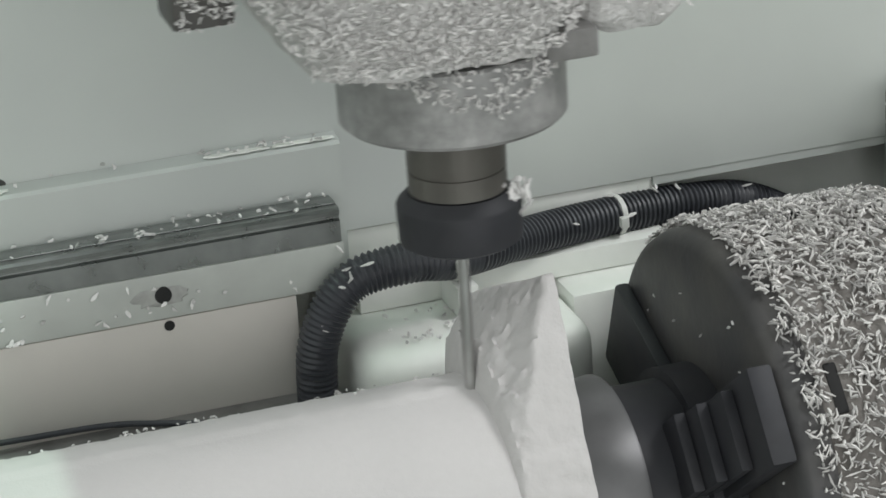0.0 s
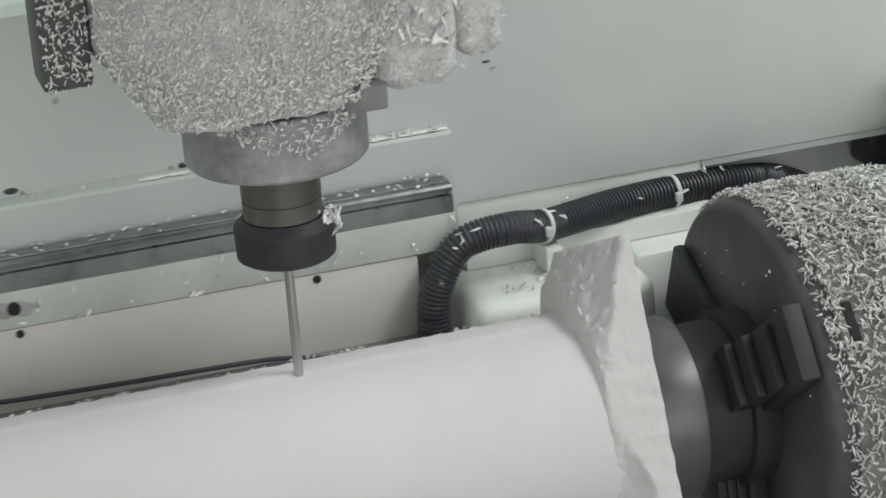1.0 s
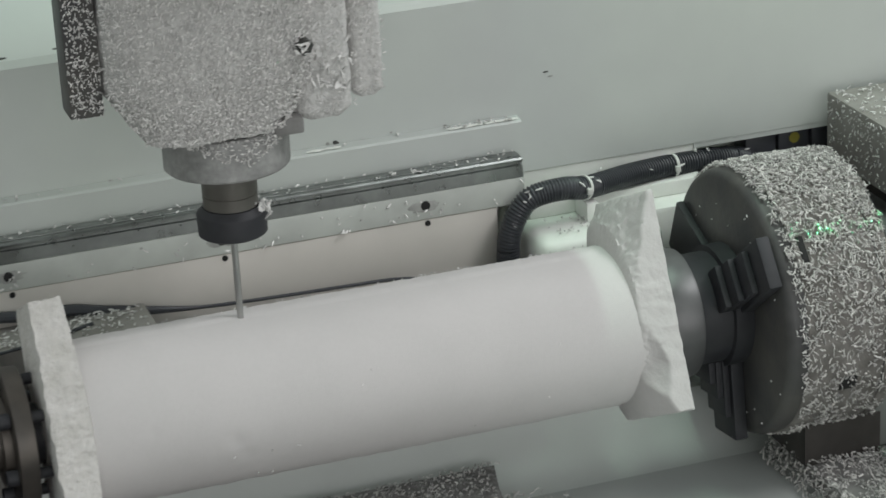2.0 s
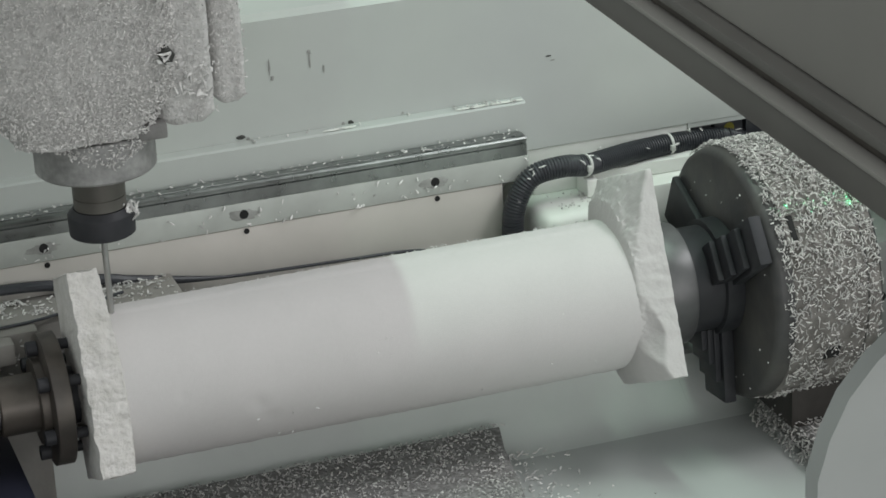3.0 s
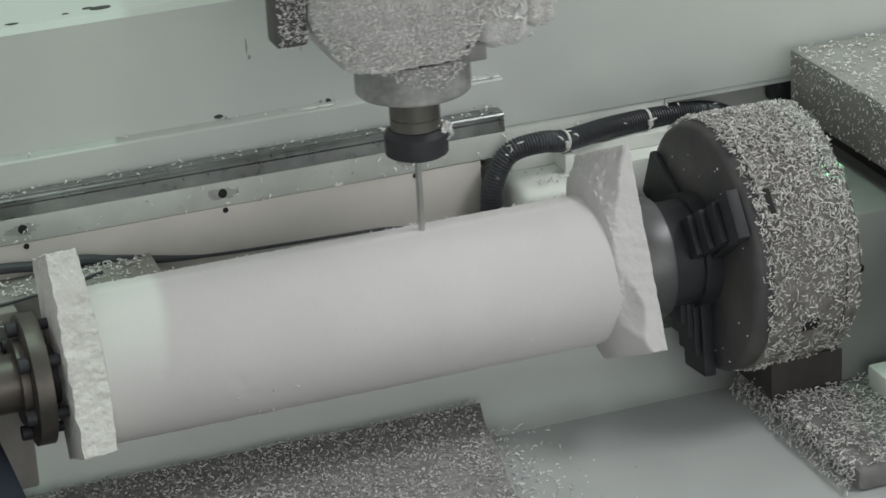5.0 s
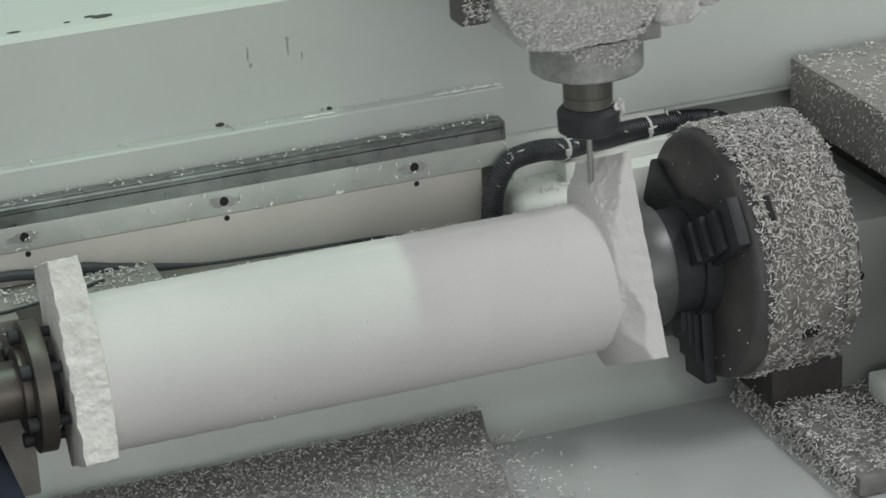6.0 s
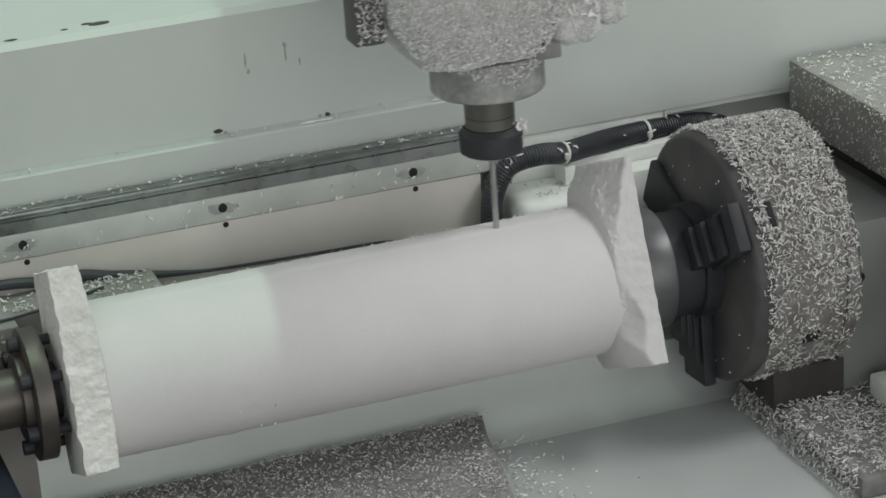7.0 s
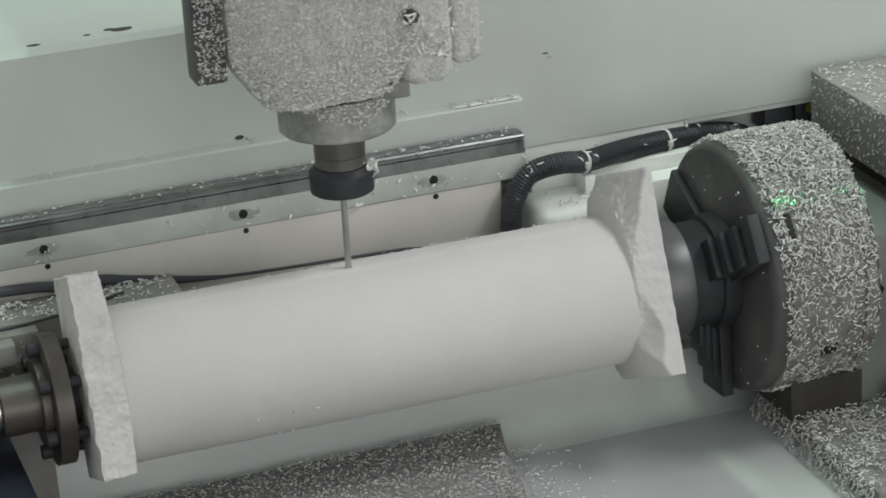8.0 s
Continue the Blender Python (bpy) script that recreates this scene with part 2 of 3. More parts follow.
# ---- the setting: covers, ledge, floors ----
def setting():
    # long sheet-metal cover behind the work, with a proud lower band beside the rail
    bm = prism([(0.153, 0.0745), (0.153, 0.2215), (0.158, 0.2265), (0.75, 0.2265), (0.75, 0.0745)], -1.6, 1.3)
    cover = tagged(part("machine_cover", bm, PAINT, smooth=25), "pale green-grey sheet-metal machine cover behind the work", "machine cover", kind="structure")
    part("cover_band", prism([(0.1425, 0.0612), (0.1425, 0.1205), (0.144, 0.122), (0.1528, 0.1235), (0.1528, 0.0612)], -1.6, 0.0925), PAINT, cover)
    for x, z, w, h in ((-0.1504, 0.1265, 0.010, 0.004), (-0.1445, 0.1245, 0.003, 0.003), (-0.0575, 0.1245, 0.005, 0.004), (-0.0635, 0.1245, 0.003, 0.003), (-0.012, 0.1255, 0.0025, 0.0015),
                       (-0.1225, 0.1815, 0.0016, 0.012), (-0.1205, 0.1725, 0.003, 0.004), (-0.0885, 0.184, 0.0016, 0.015), (-0.077, 0.174, 0.0014, 0.008), (-0.0885, 0.190, 0.003, 0.004),
                       (0.118, 0.155, 0.005, 0.0012), (0.122, 0.151, 0.004, 0.0012)):
        bm = lathe([(0.1527, 0.5), (0.1531, 0.5), (0.15325, 0.3)], "y", 9)
        for v in bm.verts:
            k = 1 + 0.5 * noise.noise(Vector((v.co.x * 5 + x * 90, v.co.z * 5, z * 50)))
            v.co = Vector((x + v.co.x * w * k, v.co.y - 0.0002 - (v.co.y > 0.1532) * 0.0007, z + v.co.z * h * k))
        part("scuff", bm, GRIME if w > 0.0045 else SMEAR, cover, "dark scuff")
    for x, y, s in ((-0.2339, 0.172, 0.009), (-0.2425, 0.176, 0.005), (-0.3059, 0.165, 0.005), (-0.262, 0.17, 0.003)):
        bm = lathe([(0.2264, 1.0), (0.2269, 0.9), (0.2272, 0.4)], "z", 10)
        for v in bm.verts:
            v.co = Vector((x + v.co.x * s * (1 + 0.6 * noise.noise(v.co * 3 + Vector((x * 99, 0, 0)))), y + v.co.y * s * 0.55, v.co.z))
        part("grime_spot", bm, GRIME, cover, "dark grime spot")
    rub = random.Random(17)
    for k in range(8):
        x = 0.084 - 0.0095 * k - 0.09 * (k > 5) + rub.uniform(-0.004, 0.004)
        bm = lathe([(0.12285, 1.0), (0.12355, 0.9), (0.12375, 0.4)], "z", 16)
        for v in bm.verts:
            q = 1 + 0.6 * noise.noise(Vector((v.co.x * 2.5 + k * 5.1, v.co.y * 2.5, 2)))
            v.co = Vector((x + v.co.x * 0.0068 * q, 0.1462 + v.co.y * 0.0020 * q, v.co.z))
        part("white_streak", bm, PAINT_WHITE, cover, "white streak on the edge of the band")
    # bar under the rail
    bar = tagged(part("rail_bar", box(-1.6, 0.0855, 0.1215, 0.1423, 0.0612, 0.0825, 0.0012), BAR_PAINT), "pale green-grey bar that carries the linear rail", "bar", kind="structure")
    for i in range(8):
        x = 0.0026 - 0.1634 * i
        part("screw", lathe([(0.1206, 0.0024), (0.1208, 0.0038), (0.1216, 0.0041)], "y", 16, centre=(x, 0, 0.0727)), HOLE, bar, "dark sunk screw head")
        bm = lathe([(0.12135, 1.0), (0.1210, 0.9), (0.1209, 0.4)], "y", 22)
        for v in bm.verts:
            k = 1 + 0.55 * noise.noise(Vector((v.co.x * 2.2 + i * 7.3, v.co.z * 2.2, 4)))
            v.co = Vector((x - 0.001 + v.co.x * 0.0125 * k, v.co.y, 0.0722 + v.co.z * 0.0046 * k))
        part("grease_smear", bm, SMEAR, bar, "grey grease smear round the screw")
    plate = tagged(part("beam_plate", box(-1.6, 0.062, 0.1225, 0.16, -0.06, 0.0608, 0.001), BEIGE), "beige painted face plate of the rear beam", "plate", kind="structure")
    for i in range(8):
        part("plate_hole", lathe([(0.1221, 0.0024), (0.1226, 0.0024)], "y", 12, centre=(0.0041 - 0.1634 * i, 0, 0.0575)), HOLE, plate)
    tagged(part("recess_wall", box(0.0622, 1.3, 0.185, 0.26, -0.058, 0.0743), PAINT_WHITE), "white-dusted wall of the recess behind the conduit", "wall", kind="structure")
    tagged(part("recess_roof_lip", prism([(0.1535, 0.0700), (0.1535, 0.0742), (0.186, 0.0742), (0.186, 0.0715)], 0.245, 1.3), PAINT, smooth=20), "folded lower lip of the cover", "lip", kind="structure")
    tagged(part("shelf", box(-1.6, 0.062, 0.072, 0.1223, -0.05, 0.0145, 0.002), DUSTY), "dusty grey shelf at the foot of the beam", "shelf", kind="structure")
    tagged(part("shelf_block", box(-1.6, -0.225, 0.0755, 0.1221, -0.0502, 0.034, 0.003), LEDGE), "chip-strewn brown-grey block on the shelf", "block", kind="structure")
    tagged(part("shelf_block_end", box(-1.6, -0.346, 0.054, 0.0753, -0.136, 0.034, 0.003), LEDGE), "chip-strewn brown-grey block behind the tailstock", "block", kind="structure")
    tagged(part("shelf_block_nose", box(-1.6, -0.3675, 0.0362, 0.0537, 0.016, 0.0335, 0.003), LEDGE), "chip-strewn brown-grey block beside the flange", "block", kind="structure")
    # bent sheet under the work
    out = [(-0.9, -0.137), (0.215, -0.137)] + [(0.215 + 0.045 * math.sin(a), -0.137 + 0.045 * (1 - math.cos(a))) for a in (0.3, 0.6, 0.9, 1.2, 1.5)] + [(0.262, -0.061)]
    out += [(y + 0.002 * (z > -0.12), z - 0.004) if z < -0.10 else (y + 0.004, z) for y, z in reversed(out)]
    tagged(part("tray", prism(out, -0.378, 1.2), TRAY, smooth=50), "smooth dusted grey sheet-steel tray under the work", "tray", kind="structure")
    for x0, x1, top in ((-0.378, 0.1899, -0.030), (0.1900, 0.364, -0.0985)):
        bend = [(0.010 + 0.060 * math.cos(radians(a)), -0.0768 - 0.060 * math.sin(radians(a))) for a in range(0, 91, 6)]
        bend = [q for q in bend if q[1] < top]
        out = [(bend[0][0], top)] + bend + [(0.0735, -0.1368), (0.0735, top)]
        tagged(part("splash_sheet", prism(out, x0, x1), SPLASH, smooth=50), "smooth dusted splash sheet standing under the work, lightened for front light", "sheet", kind="structure")
    tagged(part("machine_floor", box(-1.6, 1.6, -1.4, 0.8, -0.30, -0.20), DUSTY), "dark grey machine bed floor", "floor", kind="structure")
    rng = random.Random(21)
    spots = [(Vector((rng.uniform(-0.45, -0.23), rng.uniform(0.077, 0.115), 0.034)), (0, 0, 1)) for _ in range(170)]
    for x, y, n, wide in ((-0.375, 0.098, 60, 0.006), (-0.392, 0.082, 45, 0.005), (-0.355, 0.107, 40, 0.006), (-0.338, 0.083, 25, 0.004), (-0.29, 0.104, 30, 0.014), (-0.262, 0.100, 40, 0.016), (-0.245, 0.106, 22, 0.010)):
        spots += [(Vector((x + rng.gauss(0, wide), min(0.12, max(0.077, y + rng.gauss(0, 0.5 * wide))), 0.034 + 0.002 * rng.random())), (0, 0, 1)) for _ in range(n)]
    spots += [(Vector((rng.uniform(-0.43, -0.347), 0.0538, 0.033 - 0.06 * rng.random())), (0, -1, 0.3)) for _ in range(60)]
    spots += [(Vector((rng.uniform(-0.22, -0.1), rng.uniform(0.08, 0.115), 0.0145)), (0, 0, 1)) for _ in range(60)]
    spots += [(Vector((rng.uniform(-0.42, 0.085), rng.uniform(0.125, 0.139), 0.0988)), (0, 0, 1)) for _ in range(110)]
    spots += [(Vector((rng.uniform(-0.42, 0.085), 0.1212, 0.062 + 0.018 * rng.random() ** 2)), (0, -1, 0.6)) for _ in range(70)]
    spots += [(Vector((rng.uniform(-0.42, 0.092), rng.uniform(0.1435, 0.152), 0.1228)), (0, 0, 1)) for _ in range(25)]
    spots += [(Vector((rng.uniform(0.03, 0.085), rng.uniform(0.1435, 0.152), 0.1232)), (0, 0, 1)) for _ in range(22)]
    for _ in range(420):
        x, y = 0.0 + abs(rng.gauss(0, 0.035)), rng.uniform(-0.2, 0.02)
        spots.append((Vector((x + 0.14 * (y - 0.03), y, -0.137)), (0, 0, 1)))
    chips("scattered_chips", spots, None, "white foam chips scattered on the ledges", rng, long=(0.0015, 0.005))["category"] = "foam chips"


def workshop():
    tagged(part("workshop_floor", box(-6, 6, -6, 6, -1.10, -1.0), GREY), "plain grey workshop floor", "floor", kind="structure")
    for name, b in (("wall_north", (-6, 6, 6.0, 6.2, -1.0, 2.6)), ("wall_south", (-6, 6, -6.2, -6.0, -1.0, 2.6)), ("wall_east", (6.0, 6.2, -6, 6, -1.0, 2.6)), ("wall_west", (-6.2, -6.0, -6, 6, -1.0, 2.6))):
        tagged(part(name, box(*b), PAINT), "plain pale workshop wall", "wall", kind="structure")
    tagged(part("machine_base", box(-1.5, 1.5, -1.3, 0.7, -0.9998, -0.3002, 0.01), HOUSE), "grey-green painted machine base", "machine base", kind="structure")
    for x in (-1.3, 1.25):
        tagged(part("cover_post", box(x - 0.05, x, 0.30, 0.70, -0.1998, 0.0742, 0.004), HOUSE), "painted post under the cover", "post", kind="structure")


setting()
workshop()


def linear_rail():
    rail = empty("linear_rail", "polished steel linear guide rail on its bar, sprinkled with chips", "rail")
    out = [(0.1222, 0.0827), (0.1222, 0.0925), (0.1240, 0.0932), (0.1240, 0.0944), (0.1224, 0.0952), (0.1222, 0.0972), (0.1233, 0.0985),
           (0.1395, 0.0985), (0.1408, 0.0970), (0.1408, 0.0827)]
    part("rail_body", prism(out, -1.6, 0.0845), CHROME, rail, smooth=20)
    part("rail_cap", box(-1.6, 0.0844, 0.1275, 0.1345, 0.0986, 0.0992, 0.0002), CHROME, rail)
    return rail


linear_rail()


def conduit():
    path = spline([(0.064, 0.1095, -0.04), (0.0645, 0.110, 0.005), (0.0651, 0.110, 0.0274), (0.0669, 0.110, 0.0407), (0.0727, 0.110, 0.0547), (0.0814, 0.110, 0.0657), (0.0928, 0.110, 0.0706),
                   (0.1148, 0.1105, 0.0717), (0.1368, 0.1165, 0.0672), (0.1834, 0.139, 0.0625), (0.2279, 0.150, 0.0600), (0.2666, 0.156, 0.0570), (0.2964, 0.162, 0.0500), (0.33, 0.170, 0.03)], 14)
    path = even(path, 0.00065)
    thing = empty("corrugated_conduit", "black corrugated plastic conduit held by two nylon ties", "conduit")
    part("hose", tube(path, lambda s: 0.0094 if round(s / 0.00065) % 4 < 2 else 0.0082, 16), RUBBER, thing, smooth=60)
    for q in ((0.1330, 0.1150, 0.0680), (0.2235, 0.149, 0.0602)):
        i = min(range(len(path)), key=lambda k: (path[k] - Vector(q)).length)
        bm = tube(path[i - 2:i + 3], 0.0100, 16)
        tie = part("cable_tie", bm, TIE, thing, "pale nylon cable tie")
        d = path[i]
        part("tie_head", box(d.x - 0.002, d.x + 0.002, d.y - 0.0135, d.y - 0.0098, d.z - 0.002, d.z + 0.003, 0.0006), TIE, tie)
    rng = random.Random(31)
    spots = []
    for _ in range(26):
        c = rng.choice(path[60:-60])
        w = rng.uniform(0.2, 2.6)
        nrm = Vector((0, -math.cos(w), math.sin(w)))
        spots.append((c + nrm * 0.0094, nrm))
    chips("chip_crust", spots, thing, "white foam chips", rng)
    return thing


conduit()


def support_housing():
    """White housing behind the chuck end of the work, under the conduit."""
    thing = empty("support_housing", "white-dusted rounded housing under the conduit", "housing")
    part("housing_body", box(0.081, 0.187, 0.078, 0.1848, -0.028, 0.0405, 0.014, segments=5), PAINT_WHITE, thing)
    part("conduit_plate", box(0.0935, 0.245, 0.134, 0.1848, 0.0407, 0.0525, 0.001), PAINT_WHITE, thing)
    part("back_plate", box(0.0935, 0.245, 0.1545, 0.1847, 0.0527, 0.0736, 0.0008), PAINT_WHITE, thing, "pale plate closing the gap under the cover")
    part("lower_block", box(0.1875, 0.245, 0.112, 0.1848, -0.05, 0.0404, 0.004), PAINT_WHITE, thing)
    part("conduit_bracket", box(0.132, 0.142, 0.108, 0.1338, 0.0408, 0.0560, 0.001), PAINT_WHITE, thing)
    rng = random.Random(33)
    spots = [(Vector((rng.uniform(0.10, 0.155), rng.uniform(0.088, 0.13), 0.0406)), (0, 0, 1)) for _ in range(50)]
    chips("chip_crust", spots, thing, "white foam chips", rng, long=(0.001, 0.003))
    return thing


support_housing()


def cable():
    path = spline([(-0.60, 0.117, 0.054), (-0.45, 0.117, 0.048), (-0.3485, 0.117, 0.0445), (-0.3127, 0.117, 0.0408), (-0.281, 0.117, 0.0398), (-0.255, 0.117, 0.034), (-0.2122, 0.117, 0.0271), (-0.1747, 0.117, 0.0231),
                   (-0.1173, 0.117, 0.0208), (-0.0686, 0.117, 0.0195), (-0.0292, 0.117, 0.0182), (-0.005, 0.112, 0.0165), (0.02, 0.10, 0.0165)], 10)
    tagged(part("black_cable", tube(path, lambda s: 0.0044 - 0.0030 * min(1, max(0, s - 0.36) / 0.06), 10), RUBBER), "black cable lying along the beam plate", "cable")
    path = spline([(-0.60, 0.072, 0.0355), (-0.42, 0.0655, 0.0355), (-0.36, 0.067, 0.0355), (-0.33, 0.0725, 0.0355), (-0.3078, 0.079, 0.0355), (-0.27, 0.095, 0.0355)], 10)
    tagged(part("thin_cable", tube(path, 0.0013, 8), RUBBER), "thin black cable among chips on the block", "cable")


cable()


# ---- the work ----
TILT = radians(24.0)
FACE = Vector((-math.cos(TILT), math.sin(TILT)))
ALONG = Vector((math.sin(TILT), math.cos(TILT)))


def board_radius(w, near, far, low, high):
    """Distance from the axis to the edge of the board's section, at the angle w."""
    d = Vector((math.cos(w), math.sin(w)))
    f, s = d.dot(FACE), d.dot(ALONG)
    r = 1.0
    r = min(r, near / f) if f > 1e-6 else (min(r, far / f) if f < -1e-6 and far < 0 else r)
    r = min(r, high / s) if s > 1e-6 else (min(r, low / s) if s < -1e-6 else r)
    return r


def slab(x0, x1, cone, near, far, low, high, rough, seed, front=0.0, n=320):
    """An end slab of the block: its section cut back to a cone of that slope towards the middle."""
    bm = bmesh.new()
    steps = 22
    rings = []
    for k in range(steps + 1):
        ring = []
        for i in range(n):
            w = 2 * math.pi * i / n
            toe = min(1.0, max(0.0, 1 + 2.4 * (math.sin(w) + 0.3)))
            start = x0 + front * max(0.0, -math.cos(w)) ** 0.7 * toe
            x = start + (x1 - start) * k / steps
            r = board_radius(w, near, far, low, high)
            u = k / steps
            top = 0.0598 + (cone * abs(x1 - x0)) * u
            if front:
                # cut back in a fillet, then a torn shoulder
                near_side = max(0.0, -math.cos(w))
                low_side = min(1.0, max(0.0, (-math.sin(w) - 0.12) / 0.25))
                up = max(0.0, math.sin(w)) * (1 - 0.6 * near_side)
                shoulder = up * (1.0 + 0.28 * noise.noise(Vector((seed, math.cos(w) * 5, x * 90))) + 0.30 * noise.noise(Vector((seed, math.cos(w) * 40, x * 420))))
                slope = (1 + 1.6 * near_side) * (1 - low_side) + 0.75 * low_side
                top = 0.0598 + 0.013 * shoulder * min(1.0, u / 0.09) + cone * abs(x1 - x0) * (1 + 0.15 * low_side) * u ** slope
            jag = noise.noise(Vector((x * 90 + seed, math.cos(w) * 9, math.sin(w) * 9)))
            jag2 = noise.noise(Vector((x * 260 + seed, math.cos(w) * 26, math.sin(w) * 26)))
            jag2 += 0.7 * noise.noise(Vector((x * 700 + seed, math.cos(w) * 75, math.sin(w) * 75)))
            r = min(r + rough * jag + rough * 0.45 * jag2, top + rough * 0.8 * jag2 if k else top)
            dx = rough * 0.8 * noise.noise(Vector((seed + 5, math.cos(w) * r * 120, math.sin(w) * r * 120))) if k == steps else 0
            ring.append(bm.verts.new((x + dx, r * math.cos(w), r * math.sin(w))))
        rings.append(ring)
    for a, b in zip(rings, rings[1:]):
        for i in range(n):
            bm.faces.new((a[i], a[(i + 1) % n], b[(i + 1) % n], b[i]))
    bm.faces.new(rings[0])
    bm.faces.new(rings[-1])
    return bm


def workpiece():
    thing = empty("foam_workpiece", "white foam block turned to a smooth cylinder between rough end slabs", "foam block")
    bm = bmesh.new()
    rings, n, steps = [], 150, 150
    for k in range(steps + 1):
        x = -0.306 + 0.424 * k / steps
        ring = []
        edge = 93 + 1.2 * noise.noise(Vector((x * 60, 3, 0))) + 1.0 * noise.noise(Vector((x * 240, 7, 0)))
        for i in range(n):
            a = 360 * i / n
            r = 0.0602
            if a < edge or a > 250:
                # the side still to be cut stands a little proud and is ragged
                r += 0.0011 + 0.0006 * noise.noise(Vector((x * 170, a * 0.09, 1))) + 0.0005 * noise.noise(Vector((x * 520, a * 0.3, 5)))
            for dx, da, size, deep in ((-0.205, 188, 0.006, 0.0012), (-0.196, 201, 0.005, 0.0010), (-0.262, 171, 0.004, 0.0005)):
                d = math.hypot(x - dx, radians(a - da) * 0.06) / size
                r -= deep * math.exp(-d * d)
            ring.append(bm.verts.new((x, r * math.cos(radians(a)), r * math.sin(radians(a)))))
        rings.append(ring)
    for a, b in zip(rings, rings[1:]):
        for i in range(n):
            bm.faces.new((a[i], a[(i + 1) % n], b[(i + 1) % n], b[i]))
    bm.faces.new(rings[0])
    bm.faces.new(rings[-1])
    part("turned_cylinder", bm, FOAM, thing, "smooth machined white foam cylinder", smooth=60)
    rng = random.Random(41)
    spots = []
    for _ in range(60):
        a, x = radians(rng.uniform(55, 80)), rng.uniform(-0.3, 0.1)
        spots.append((Vector((x, 0.061 * math.cos(a), 0.061 * math.sin(a))), (0, math.cos(a), math.sin(a))))
    for _ in range(14):
        a, x = radians(rng.uniform(150, 235)), rng.uniform(-0.3, 0.1)
        spots.append((Vector((x, 0.0602 * math.cos(a), 0.0602 * math.sin(a))), (0, math.cos(a), math.sin(a))))
    chips("chip_crust", spots, thing, "white foam crumbs", rng, long=(0.001, 0.003), wide=(0.0005, 0.001))
    part("end_slab", slab(-0.3035, -0.3325, 8.0, 0.0625, -0.012, -0.0645, 0.0885, 0.0021, 3), FOAM_RAW, thing, "rough-sawn white foam end slab", smooth=50)
    part("end_slab", slab(0.103, 0.1350, 1.45, 0.0615, -0.014, -0.0735, 0.0925, 0.0009, 11, 0.002), FOAM_TORN, thing, "jagged white foam end slab", smooth=50)
    return thing


def tail_flange():
    thing = empty("tailstock_flange", "browned steel flange with bolts holding the foam end", "flange")
    part("disc", lathe([(-0.356, 0.049), (-0.3552, 0.0508), (-0.3425, 0.0508), (-0.342, 0.050)], "x", 72), BRONZED, thing)
    part("hub", lathe([(-0.392, 0.0215), (-0.391, 0.0225), (-0.363, 0.0225), (-0.3625, 0.033), (-0.3563, 0.033)], "x", 48), BRONZED, thing)
    part("quill", lathe([(-0.62, 0.0185), (-0.3925, 0.0185)], "x", 40), STEEL, thing, "bright steel quill")
    for i in range(6):
        w = radians(20 + 60 * i)
        y, z = 0.0405 * math.cos(w), 0.0405 * math.sin(w)
        part("bolt", lathe([(-0.3645, 0.0052), (-0.364, 0.0058), (-0.3565, 0.0058)], "x", 16, centre=(0, y, z)), BLACK, thing)
        part("stud", lathe([(-0.3418, 0.0042), (-0.327, 0.0042)], "x", 14, centre=(0, y, z)), BLACK, thing)
    part("back_disc", lathe([(-0.3418, 0.022), (-0.33, 0.022)], "x", 40), BLACK, thing)
    return thing


